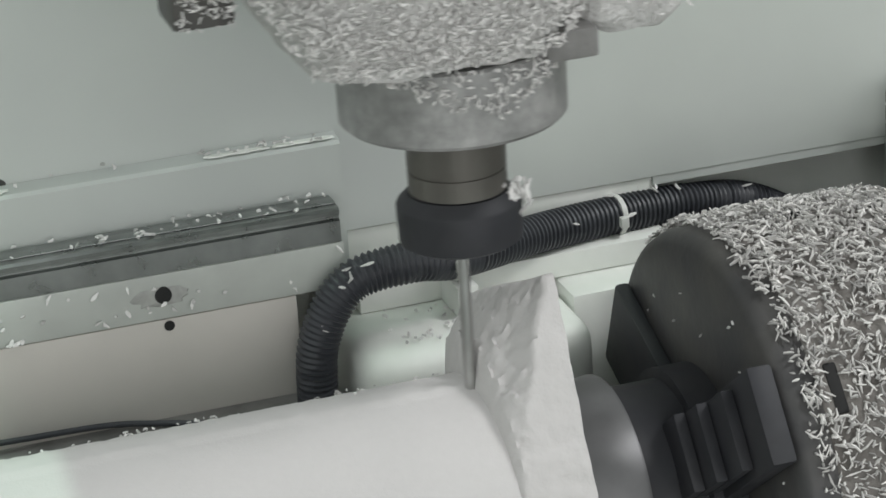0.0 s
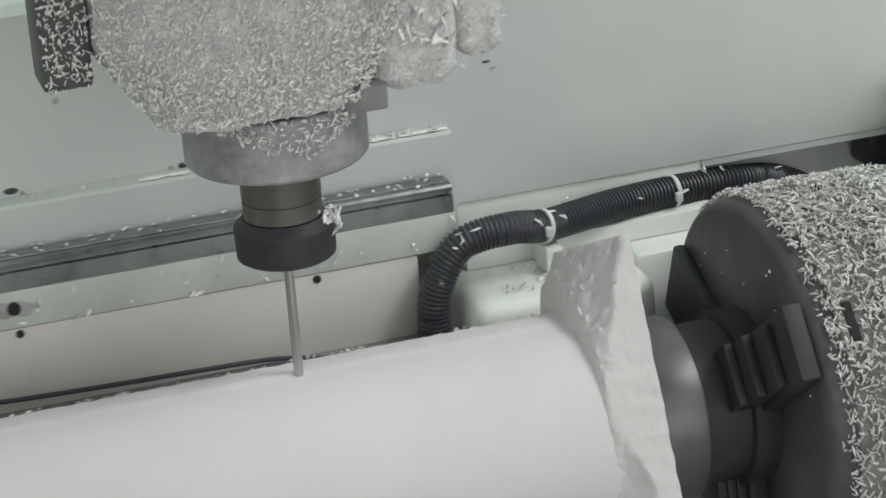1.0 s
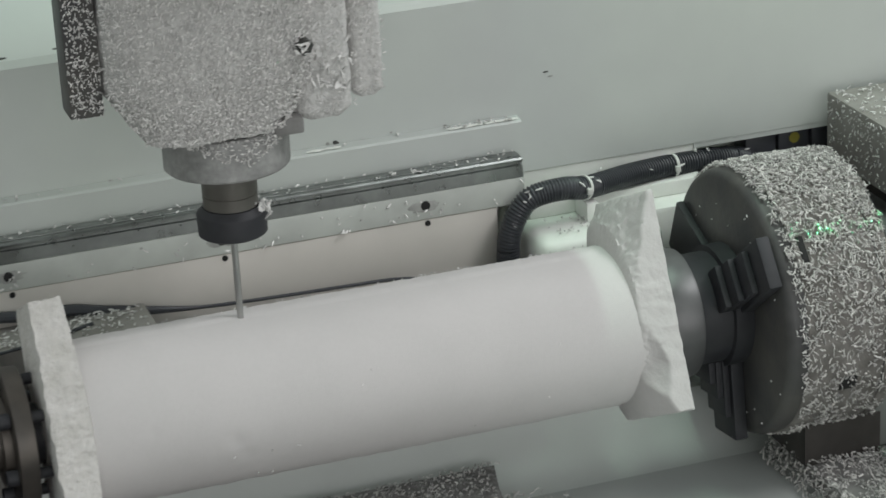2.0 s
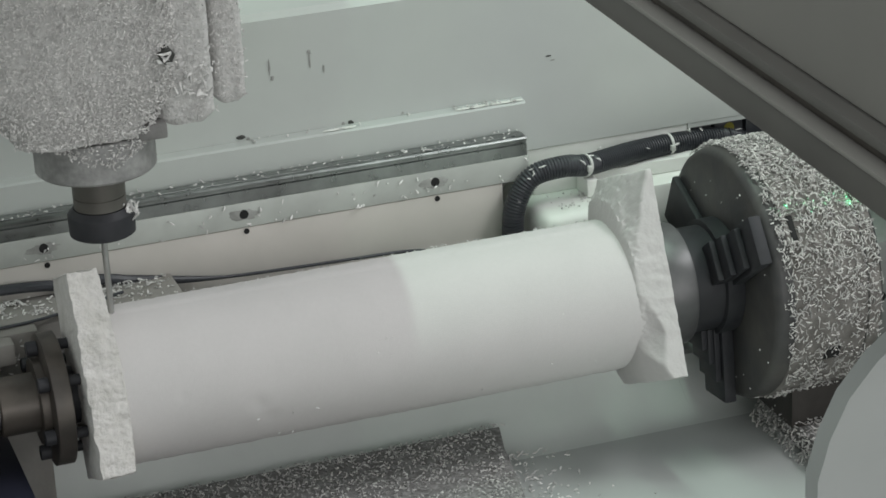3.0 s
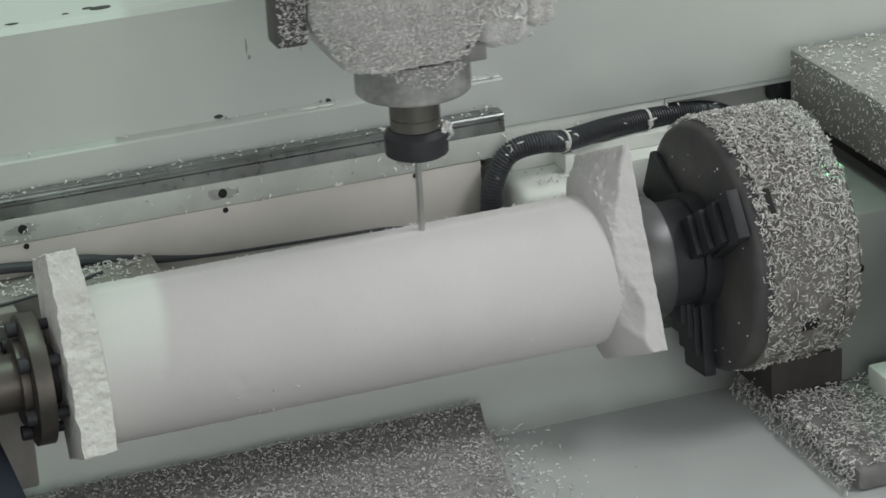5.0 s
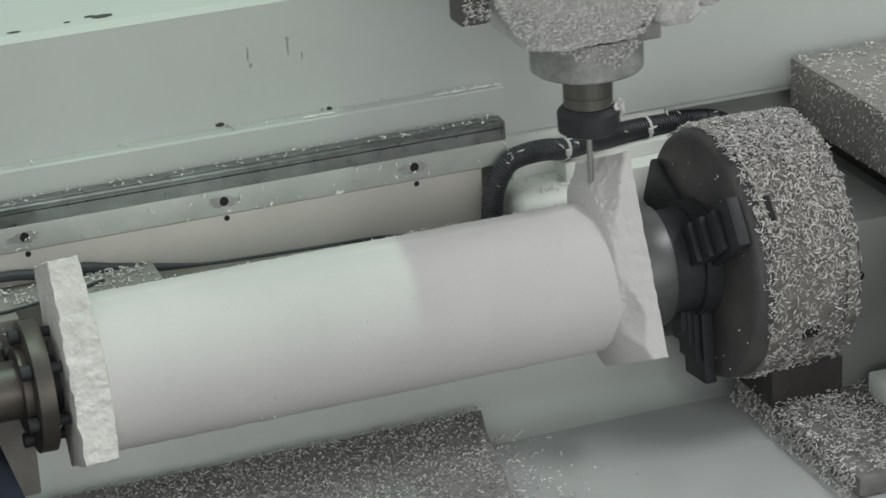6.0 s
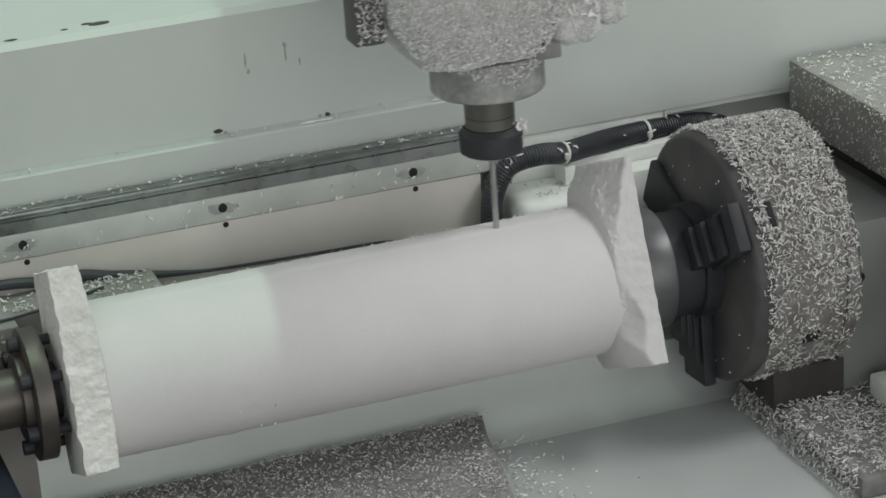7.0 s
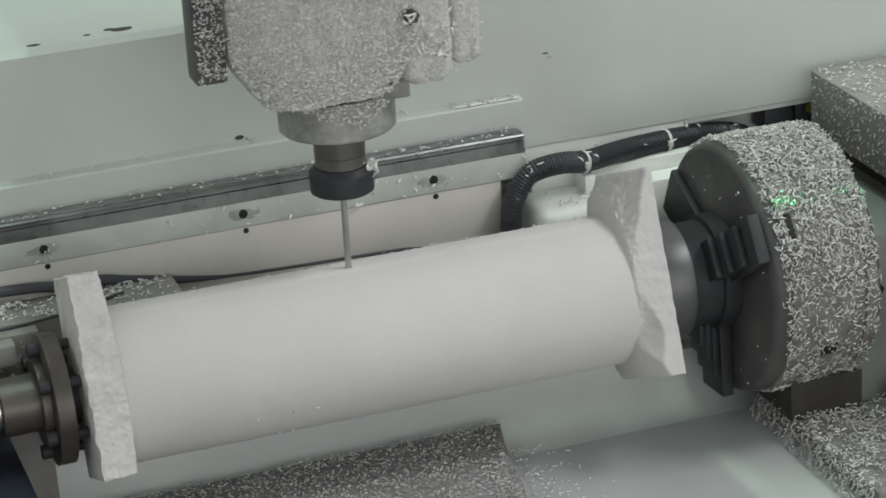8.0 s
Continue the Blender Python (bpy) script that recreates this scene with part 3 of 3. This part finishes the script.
def chuck():
    thing = empty("lathe_chuck", "dark iron three-jaw chuck, its rim covered with foam chips", "chuck")
    R = 0.1040
    part("chuck_body", lathe([(0.2035, 0.02), (0.2035, R - 0.006), (0.2055, R - 0.002), (0.210, R), (0.294, R), (0.297, R - 0.003), (0.297, 0.03)], "x", 120), IRON, thing, smooth=40)
    part("chuck_rim", lathe([(0.2195, R + 0.0002), (0.2205, R + 0.0010), (0.2820, R + 0.0010), (0.2826, R + 0.0002)], "x", 120), RIM, thing, "dust-covered chuck rim", smooth=40)
    part("rear_ring", lathe([(0.2838, R + 0.0002), (0.2845, R + 0.0010), (0.2935, R + 0.0008), (0.2945, R - 0.0005)], "x", 120), RIM, thing, "dust-covered rear ring", smooth=40)
    for i in range(3):
        w = radians(24 + 120 * i)
        turn = Matrix.Rotation(w, 4, "X")
        bm = box(0.1965, 0.2033, 0.030, 0.0965, -0.024, 0.022, 0.002) if i == 0 else box(0.1925, 0.2033, 0.040, R + 0.001, -0.020, 0.020, 0.002)
        bm.transform(turn)
        jaw = part("jaw", bm, BLACK, thing)
        for x0, top in () if i == 0 else ((0.1870, 0.086), (0.1815, 0.070), (0.1760, 0.057)):
            bm = box(x0, x0 + 0.0053, 0.040, top, -0.0165, 0.0165, 0.0012)
            bm.transform(turn)
            part("jaw_step", bm, BLACK, jaw)
    part("adapter_disc", lathe([(0.1340, 0.046), (0.1400, 0.0480), (0.1600, 0.0500), (0.1618, 0.0495), (0.1622, 0.047)], "x", 72), ADAPTER, thing, "dull grey steel adapter disc")
    part("adapter_neck", lathe([(0.1624, 0.043), (0.1880, 0.043), (0.1885, 0.0475), (0.2033, 0.0475)], "x", 64), BLACK, thing, "black stepped hub")
    for w, x, wide, long in ((141.2, 0.2265, 0.0028, 0.0105), (202.5, 0.2548, 0.0072, 0.0065), (86, 0.245, 0.010, 0.0045), (88, 0.285, 0.006, 0.006), (20, 0.245, 0.006, 0.006), (262, 0.245, 0.006, 0.006), (320, 0.245, 0.006, 0.006)):
        y, z = math.cos(radians(w)), math.sin(radians(w))
        bm = box(-wide, wide, -long, long, -0.004, 0.0016, 0.0012)
        rot = Matrix(((1, 0, 0), (0, -z, y), (0, y, z))).to_4x4()
        bm.transform(Matrix.Translation((x, y * R, z * R)) @ rot)
        part("key_socket", bm, HOLE, thing, "black key socket")
    rng = random.Random(3)
    spots = []
    while len(spots) < 7800:
        w, x = rng.uniform(0, 2 * math.pi), rng.uniform(0.2105, 0.2945)
        upper = 0.5 + 0.5 * math.sin(w - 0.25)
        p = Vector((x, R * math.cos(w), R * math.sin(w)))
        dense = 0.30 + 1.7 * max(0, upper - 0.58) + 0.35 * patchy(p, 0.014) + (0.0 if x > (0.218 if upper < 0.66 else 0.212) + 0.005 * math.cos(3 * w) else (-0.75 if upper < 0.66 else -0.1))
        if abs(w - radians(141.2)) < 0.10 and abs(x - 0.2265) < 0.004:
            continue
        if rng.random() < dense:
            nrm = Vector((0, p.y, p.z)).normalized()
            spots.append((p + nrm * (0.0008 + 0.0100 * max(0, upper - 0.72) * rng.random() ** 2), nrm))
    chips("chip_crust", spots, thing, "white curled foam chips", rng, long=(0.0012, 0.0068), wide=(0.0004, 0.0011), tilt=0.5, mat=CHIP_RIM)
    face = []
    for _ in range(34):
        w, r = rng.uniform(0, 2 * math.pi), rng.uniform(0.06, 0.1)
        face.append((Vector((0.2032, r * math.cos(w), r * math.sin(w))), (-1, 0, 0)))
    chips("chip_crust", face, thing, "white curled foam chips", rng, long=(0.001, 0.0025), wide=(0.0004, 0.0009))
    return thing


WORK, FLANGE, CHUCK = workpiece(), tail_flange(), chuck()


# ---- chuck support, headstock box and tailstock ----
FOOT_TOP = 0.020


def headstock():
    thing = empty("headstock_box", "grey iron headstock box with chips lying on top", "headstock")
    part("box_body", box(0.3579, 0.80, -0.12, 0.14, 0.0490, 0.1049, 0.003), LEDGE, thing)
    part("box_foot", box(0.365, 0.80, -0.30, 0.135, -0.1368, FOOT_TOP, 0.003), HOUSE, thing, "grey-green painted foot")
    # Set-back block; its dark colour paints the shade of the undercut.
    part("box_undercut", box(0.385, 0.80, -0.10, 0.13, FOOT_TOP + 0.0002, 0.0488, 0.003), SADDLE, thing, "set-back block under the box, coloured dark for undercut shade")
    part("front_cover", box(0.2975, 0.3648, -0.060, 0.06, -0.1175, 0.03, 0.004), HOUSE, thing, "grey-green painted bearing block")
    part("cover_screw", lathe([(-0.0615, 0.004), (-0.0598, 0.004)], "y", 12, centre=(0.318, 0, -0.018)), HOLE, thing)
    rng = random.Random(5)
    spots = [(Vector((rng.uniform(0.359, 0.55), rng.uniform(-0.11, 0.139), 0.1049)), (0, 0, 1)) for _ in range(1500)]
    chips("chip_crust", spots, thing, "white foam chips", rng, long=(0.0016, 0.0052), wide=(0.0006, 0.0012), tilt=0.4)
    spots = [(Vector((0.3577, rng.uniform(-0.1, 0.135), 0.104 - 0.053 * rng.random() ** 1.4)), (-1, 0, 0.3)) for _ in range(560)]
    chips("chip_crust", spots, thing, "white foam chips", rng, long=(0.0012, 0.0040), wide=(0.0005, 0.0010), mat=CHIP_GREY)
    return thing


headstock()


def chuck_support():
    thing = empty("chuck_support", "chip-covered iron foot under the chuck", "support")
    arc = [(0.106 * math.sin(radians(a)), -0.106 * math.cos(radians(a))) for a in range(-38, 29, 6)]
    part("saddle", prism([(arc[0][0], -0.1178)] + arc + [(arc[-1][0], -0.1178)], 0.236, 0.300), SADDLE, thing, "dark brown cast saddle under the chuck", smooth=20)
    part("foot_plate", box(0.2400, 0.3640, -0.205, -0.01, -0.1368, -0.118, 0.006), DUSTY, thing)
    part("clamp_block", box(0.318, 0.36, -0.12, -0.075, -0.1178, -0.098, 0.003), PAINT_WHITE, thing, "pale clamp block")
    rng = random.Random(6)
    spots = []
    while len(spots) < 3000:
        x, y = rng.uniform(0.236, 0.363), rng.uniform(-0.203, -0.012)
        if rng.random() < 0.55 + 0.8 * patchy((x, y, 0), 0.02):
            spots.append((Vector((x, y, -0.118 + 0.005 * rng.random() ** 2)), (0, 0, 1)))
    for _ in range(700):
        y, drop = rng.uniform(-0.206, 0.0), rng.random()
        spots.append((Vector((0.2395 - 0.010 * drop, y, -0.119 - 0.017 * drop)), (-1, 0, 0.8)))
    chips("chip_crust", spots, thing, "white foam chips", rng, long=(0.0012, 0.0060), wide=(0.0004, 0.0011), mat=CHIP_RIM)
    return thing


chuck_support()


def tailstock():
    thing = empty("tailstock", "dark steel tailstock body with chips", "tailstock")
    part("tail_body", box(-0.60, -0.405, -0.05, 0.05, -0.139, 0.03, 0.004), DUSTY, thing)
    part("tail_base", box(-0.62, -0.378, -0.25, 0.06, -0.139, -0.045, 0.01), NAVY, thing, "dark blue base")
    return thing


tailstock()


def chip_bar():
    """Chip-covered slideway in front of the tray."""
    bm = bmesh.new()
    top, low = -0.118, -0.1398
    outline = [(-0.75, 0.045), (0.020, 0.0385), (0.010, 0.0), (0.0, -0.06), (-0.012, -0.12), (0.02, -0.45), (-0.75, -0.45)]
    a = [bm.verts.new((x, y, low)) for x, y in outline]
    b = [bm.verts.new((x, y, top)) for x, y in outline]
    n = len(outline)
    for i in range(n):
        bm.faces.new((a[i], a[(i + 1) % n], b[(i + 1) % n], b[i]))
    bm.faces.new(a)
    bm.faces.new(b)
    bar = tagged(part("slideway", bm, MOTTLED, flat=True), "iron slideway thickly strewn with foam chips", "slideway")
    rng = random.Random(9)
    spots = []
    while len(spots) < 9500:
        x, y = rng.uniform(-0.42, 0.03), rng.uniform(-0.22, 0.042)
        if x > 0.012 + (y - 0.0385) * 0.16 and y < 0.0385:
            continue
        if rng.random() < 0.55 + 0.7 * patchy((x, y, 0), 0.03):
            spots.append((Vector((x, y, top)), (0, 0, 1)))
    chips("chip_crust", spots, bar, "grey-white foam chips", rng, long=(0.0012, 0.0042), wide=(0.0006, 0.0014), tilt=0.7, mat=CHIP_GREY)
    return bar


chip_bar()


# ---- spindle head, which travels along the work ----
def crust(x0, x1, y0, y1, z0, z1, chamfer, seed, amp=0.0022):
    """A block whose lower rim is tapered, its skin uneven like caked chips."""
    bm = bmesh.new()
    n, levels = 72, 46
    cx, cy, hx, hy = (x0 + x1) / 2, (y0 + y1) / 2, (x1 - x0) / 2, (y1 - y0) / 2
    rings = []
    for k in range(levels + 1):
        z = z0 + (z1 - z0) * (k / levels) ** 1.6
        cut = max(0.0, 1 - (z - z0) / chamfer) if chamfer else 0.0
        ring = []
        for i in range(n):
            w = 2 * math.pi * i / n
            c, s = math.cos(w), math.sin(w)
            m = (abs(c) ** 5 + abs(s) ** 5) ** (-1 / 5)
            x, y = cx + hx * c * m * (1 - 0.35 * cut), cy + hy * s * m * (1 - 0.05 * cut)
            q = Vector((x, y, z))
            d = amp * noise.noise(q * 110 + Vector((seed, 0, 0))) + amp * 0.6 * noise.noise(q * 330 + Vector((0, seed, 0)))
            ring.append(bm.verts.new((x + c * d, y + s * d, z + (d * 1.2 if k < 2 else 0))))
        rings.append(ring)
    for a, b in zip(rings, rings[1:]):
        for i in range(n):
            bm.faces.new((a[i], a[(i + 1) % n], b[(i + 1) % n], b[i]))
    bm.faces.new(rings[0])
    bm.faces.new(rings[-1])
    return bm


def ragged(bm, amount):
    for v in bm.verts:
        d = amount * noise.noise(v.co * 310)
        v.co.x += d
        v.co.z += amount * noise.noise(v.co * 310 + Vector((0, 40, 0)))
    return bm


def spindle():
    thing = empty("spindle_head", "milling spindle head crusted with white foam chips", "spindle")
    part("collet_nut", lathe([(0.1245, 0.019), (0.1255, 0.0225), (0.1268, 0.0245), (0.1415, 0.025), (0.1430, 0.0243), (0.1455, 0.0215), (0.1470, 0.0205)], "z", 48), BLACK, thing, "black collet nut")
    part("spindle_nose", lathe([(0.1472, 0.0188), (0.1475, 0.0196), (0.1560, 0.0196), (0.1562, 0.0190), (0.1575, 0.0190), (0.1577, 0.0197), (0.1770, 0.0197)], "z", 48), NOSE, thing, "worn brownish steel spindle nose")
    part("cutter", lathe([(0.0588, 0.0021), (0.0592, 0.0024), (0.1244, 0.0024)], "z", 16), STEEL, thing, "slim steel milling cutter")
    part("nose_flange", lathe([(0.1772, 0.040), (0.1778, 0.0430), (0.1795, 0.0447), (0.2075, 0.0447), (0.2085, 0.043)], "z", 72), STEEL_DUSTY, thing, "dust-filmed steel nose flange")
    part("motor_body", crust(-0.0865, 0.060, -0.044, 0.075, 0.2087, 0.64, 0.040, 3), CHIPBED, thing, "motor body under a crust of chips")
    part("side_block", box(-0.1105, -0.0868, -0.024, 0.004, 0.2335, 0.50, 0.003), IRON, thing, "dark side block")
    part("side_block", crust(0.042, 0.0885, -0.032, 0.06, 0.2106, 0.64, 0.004, 9, 0.0016), CHIPBED, thing, "chip-crusted side block")
    part("side_block", crust(0.0905, 0.117, -0.010, 0.06, 0.2145, 0.64, 0.004, 15, 0.0016), CHIPBED, thing, "chip-crusted side block")
    part("clamp_lug", box(0.026, 0.0475, -0.0385, -0.008, 0.2045, 0.2165, 0.002), DUSTY, thing, "dusty clamp lug")
    part("body_socket", ragged(lathe([(-0.0462, 0.0038), (-0.0455, 0.0055), (-0.03, 0.0055)], "y", 20, centre=(0.050, 0, 0.268)), 0.0022), GRIME, thing, "dark socket clogged with chips")
    part("body_socket", ragged(lathe([(-0.0462, 0.0038), (-0.0455, 0.0055), (-0.03, 0.0055)], "y", 20, centre=(0.050, 0, 0.315)), 0.0022), GRIME, thing, "dark socket clogged with chips")
    rng = random.Random(12)
    spots = []
    for _ in range(10500):
        x, z = rng.uniform(-0.0855, 0.059), 0.211 + 0.19 * rng.random()
        cut = max(0.0, 1 - (z - 0.2087) / 0.040)
        x = -0.013 + (x + 0.013) * (1 - 0.35 * cut)
        side = abs((x + 0.013) / (0.073 * (1 - 0.35 * cut)))
        spots.append((Vector((x, -0.0445 + 0.012 * side ** 6 + 0.001 * rng.random(), z)), (0.6 * (x / 0.07) ** 3, -1, 0)))
    for _ in range(420):
        # the crust hangs down over the flange, lowest in front
        w = rng.uniform(math.pi, math.pi * 2)
        reach = 0.004 + 0.016 * max(0.0, 1 - abs(w - 4.75) / 0.95) + 0.004 * patchy((w, 0, 0), 0.3)
        z = 0.2095 - reach * rng.random() ** 0.8
        spots.append((Vector((0.0450 * math.cos(w), 0.0450 * math.sin(w), z)), (math.cos(w), math.sin(w), 0)))
    for _ in range(900):
        spots.append((Vector((rng.uniform(-0.1095, -0.0875), -0.0242, 0.2345 + 0.17 * rng.random())), (0, -1, 0)))
    for _ in range(420):
        spots.append((Vector((rng.uniform(0.050, 0.0865), -0.0325, rng.uniform(0.213, 0.40))), (0, -1, 0)))
        spots.append((Vector((rng.uniform(0.092, 0.116), -0.0105, rng.uniform(0.217, 0.40))), (0, -1, 0)))
    chips("chip_crust", spots, thing, "white foam chips", rng, long=(0.0009, 0.0036), wide=(0.0004, 0.0011), lift=0.0001, tilt=0.4, mat=CHIP_BODY)
    flakes = []
    for _ in range(46):
        flakes.append((Vector((0.068 + rng.gauss(0, 0.007), -0.0325, 0.232 + abs(rng.gauss(0, 0.016)))), (0.2, -1, 0.2)))
    for _ in range(16):
        flakes.append((Vector((0.019 + rng.gauss(0, 0.003), -0.0120, 0.146 + rng.uniform(-0.006, 0.006))), (0.6, -1, 0.3)))
    for z in (0.268, 0.315):
        for _ in range(9):
            flakes.append((Vector((0.050 + rng.gauss(0, 0.0035), -0.0468, z - 0.001 + rng.gauss(0, 0.003))), (0.1, -1, 0.3)))
    chips("flake_clump", flakes, thing, "large curled foam flakes", rng, long=(0.003, 0.011), wide=(0.0010, 0.0026), tilt=0.6)
    return thing


def gantry_arm():
    """Side arm of the moving gantry, passing in front of the camera's corner."""
    thing = empty("gantry_arm", "grey steel side arm of the moving gantry", "gantry arm")
    def leaning(*b):
        # the arm drops slightly towards its free end
        bm = box(*b)
        for v in bm.verts:
            v.co.z += 0.0225 * (v.co.y + 0.9)
        return bm

    part("lower_flange", leaning(0.080, 0.30, -1.30, -0.30, 0.4953, 0.5095, 0.002), ARM_DARK, thing)
    part("flange_lip", leaning(0.0785, 0.088, -1.30, -0.30, 0.5096, 0.5118, 0.0008), ARM_PAINT, thing, "paler brown-grey lip")
    part("channel", leaning(0.086, 0.30, -1.30, -0.30, 0.5119, 0.5165, 0.001), BRONZED, thing, "dark channel")
    part("channel", leaning(0.083, 0.30, -1.30, -0.30, 0.5166, 0.5214, 0.0015), ARM_DARK, thing, "dark channel")
    part("carriage", box(-0.0886, 0.2997, -0.2998, 0.165, 0.6450, 0.7000, 0.003), ARM_PAINT, thing, "brown-grey carriage plate over the spindle motor")
    part("carriage_web", box(0.10, 0.2990, -0.2998, -0.285, 0.50, 0.6448, 0.002), ARM_PAINT, thing)
    part("side_panel", leaning(0.090, 0.30, -1.30, -0.30, 0.5216, 0.625, 0.003), ARM_PAINT, thing, "brown-grey panel")
    out = [(0.143, -0.1995), (0.149, 0.29), (0.155, 0.310), (0.164, 0.328), (0.178, 0.344), (0.196, 0.357), (0.223, 0.368), (0.27, 0.375), (0.27, 0.4955), (0.30, 0.4955), (0.30, -0.1995)]
    bm = bmesh.new()
    a = [bm.verts.new((x, -0.845, z)) for x, z in out]
    b = [bm.verts.new((x, -0.857, z)) for x, z in out]
    for i in range(len(out)):
        bm.faces.new((a[i], a[(i + 1) % len(out)], b[(i + 1) % len(out)], b[i]))
    bm.faces.new(a)
    bm.faces.new(b)
    part("leg_plate", bm, TRAY, thing, "pale grey leg plate")
    return thing


def cable_chain():
    thing = empty("cable_chain", "black plastic cable chain with a yellow sticker, under the cover", "cable chain")
    for i in range(14):
        x = 0.030 * i
        part("chain_link", box(x + 0.001, x + 0.029, 0.158, 0.183, 0.0475, 0.0690, 0.003), RUBBER, thing)
    part("sticker", lathe([(0.1573, 0.0046), (0.1581, 0.0046)], "y", 24, centre=(0.045, 0, 0.063)), YELLOW, thing, "yellow sticker")
    return thing


SPINDLE, ARM, CHAIN = spindle(), gantry_arm(), cable_chain()


def motions():
    rows = [(0.0, 0.1025), (0.5, 0.0354), (1.0, -0.0381), (1.5, -0.1089), (2.0, -0.180), (2.5, -0.251), (2.8, -0.293), (2.9, -0.299), (3.0, -0.2984), (3.2, -0.287), (3.5, -0.2458), (4.0, -0.1731),
            (4.5, -0.104), (5.0, -0.034), (5.5, 0.0361), (6.0, 0.1096), (6.25, 0.128), (6.5, 0.1033), (7.0, 0.0282), (7.5, -0.039), (8.0, -0.1105)]
    walk(SPINDLE, [(t, pose(x, 0, 0)) for t, x in rows])
    walk(ARM, [(t, pose(x, 0, 0)) for t, x in rows])
    walk(CHAIN, [(t, pose(0.322 + 0.42 * (x + 0.11) - 0.02 * max(0, -0.2 - x), 0, 0)) for t, x in rows])
    for thing in (WORK, FLANGE, CHUCK):
        walk(thing, [(0.0, pose(0, 0, 0, -2)), (2.8, pose(0, 0, 0, -2)), (3.0, pose(0, 0, 0)), (6.1, pose(0, 0, 0)), (6.4, pose(0, 0, 0, 2)), (8.0, pose(0, 0, 0, 2))])


motions()
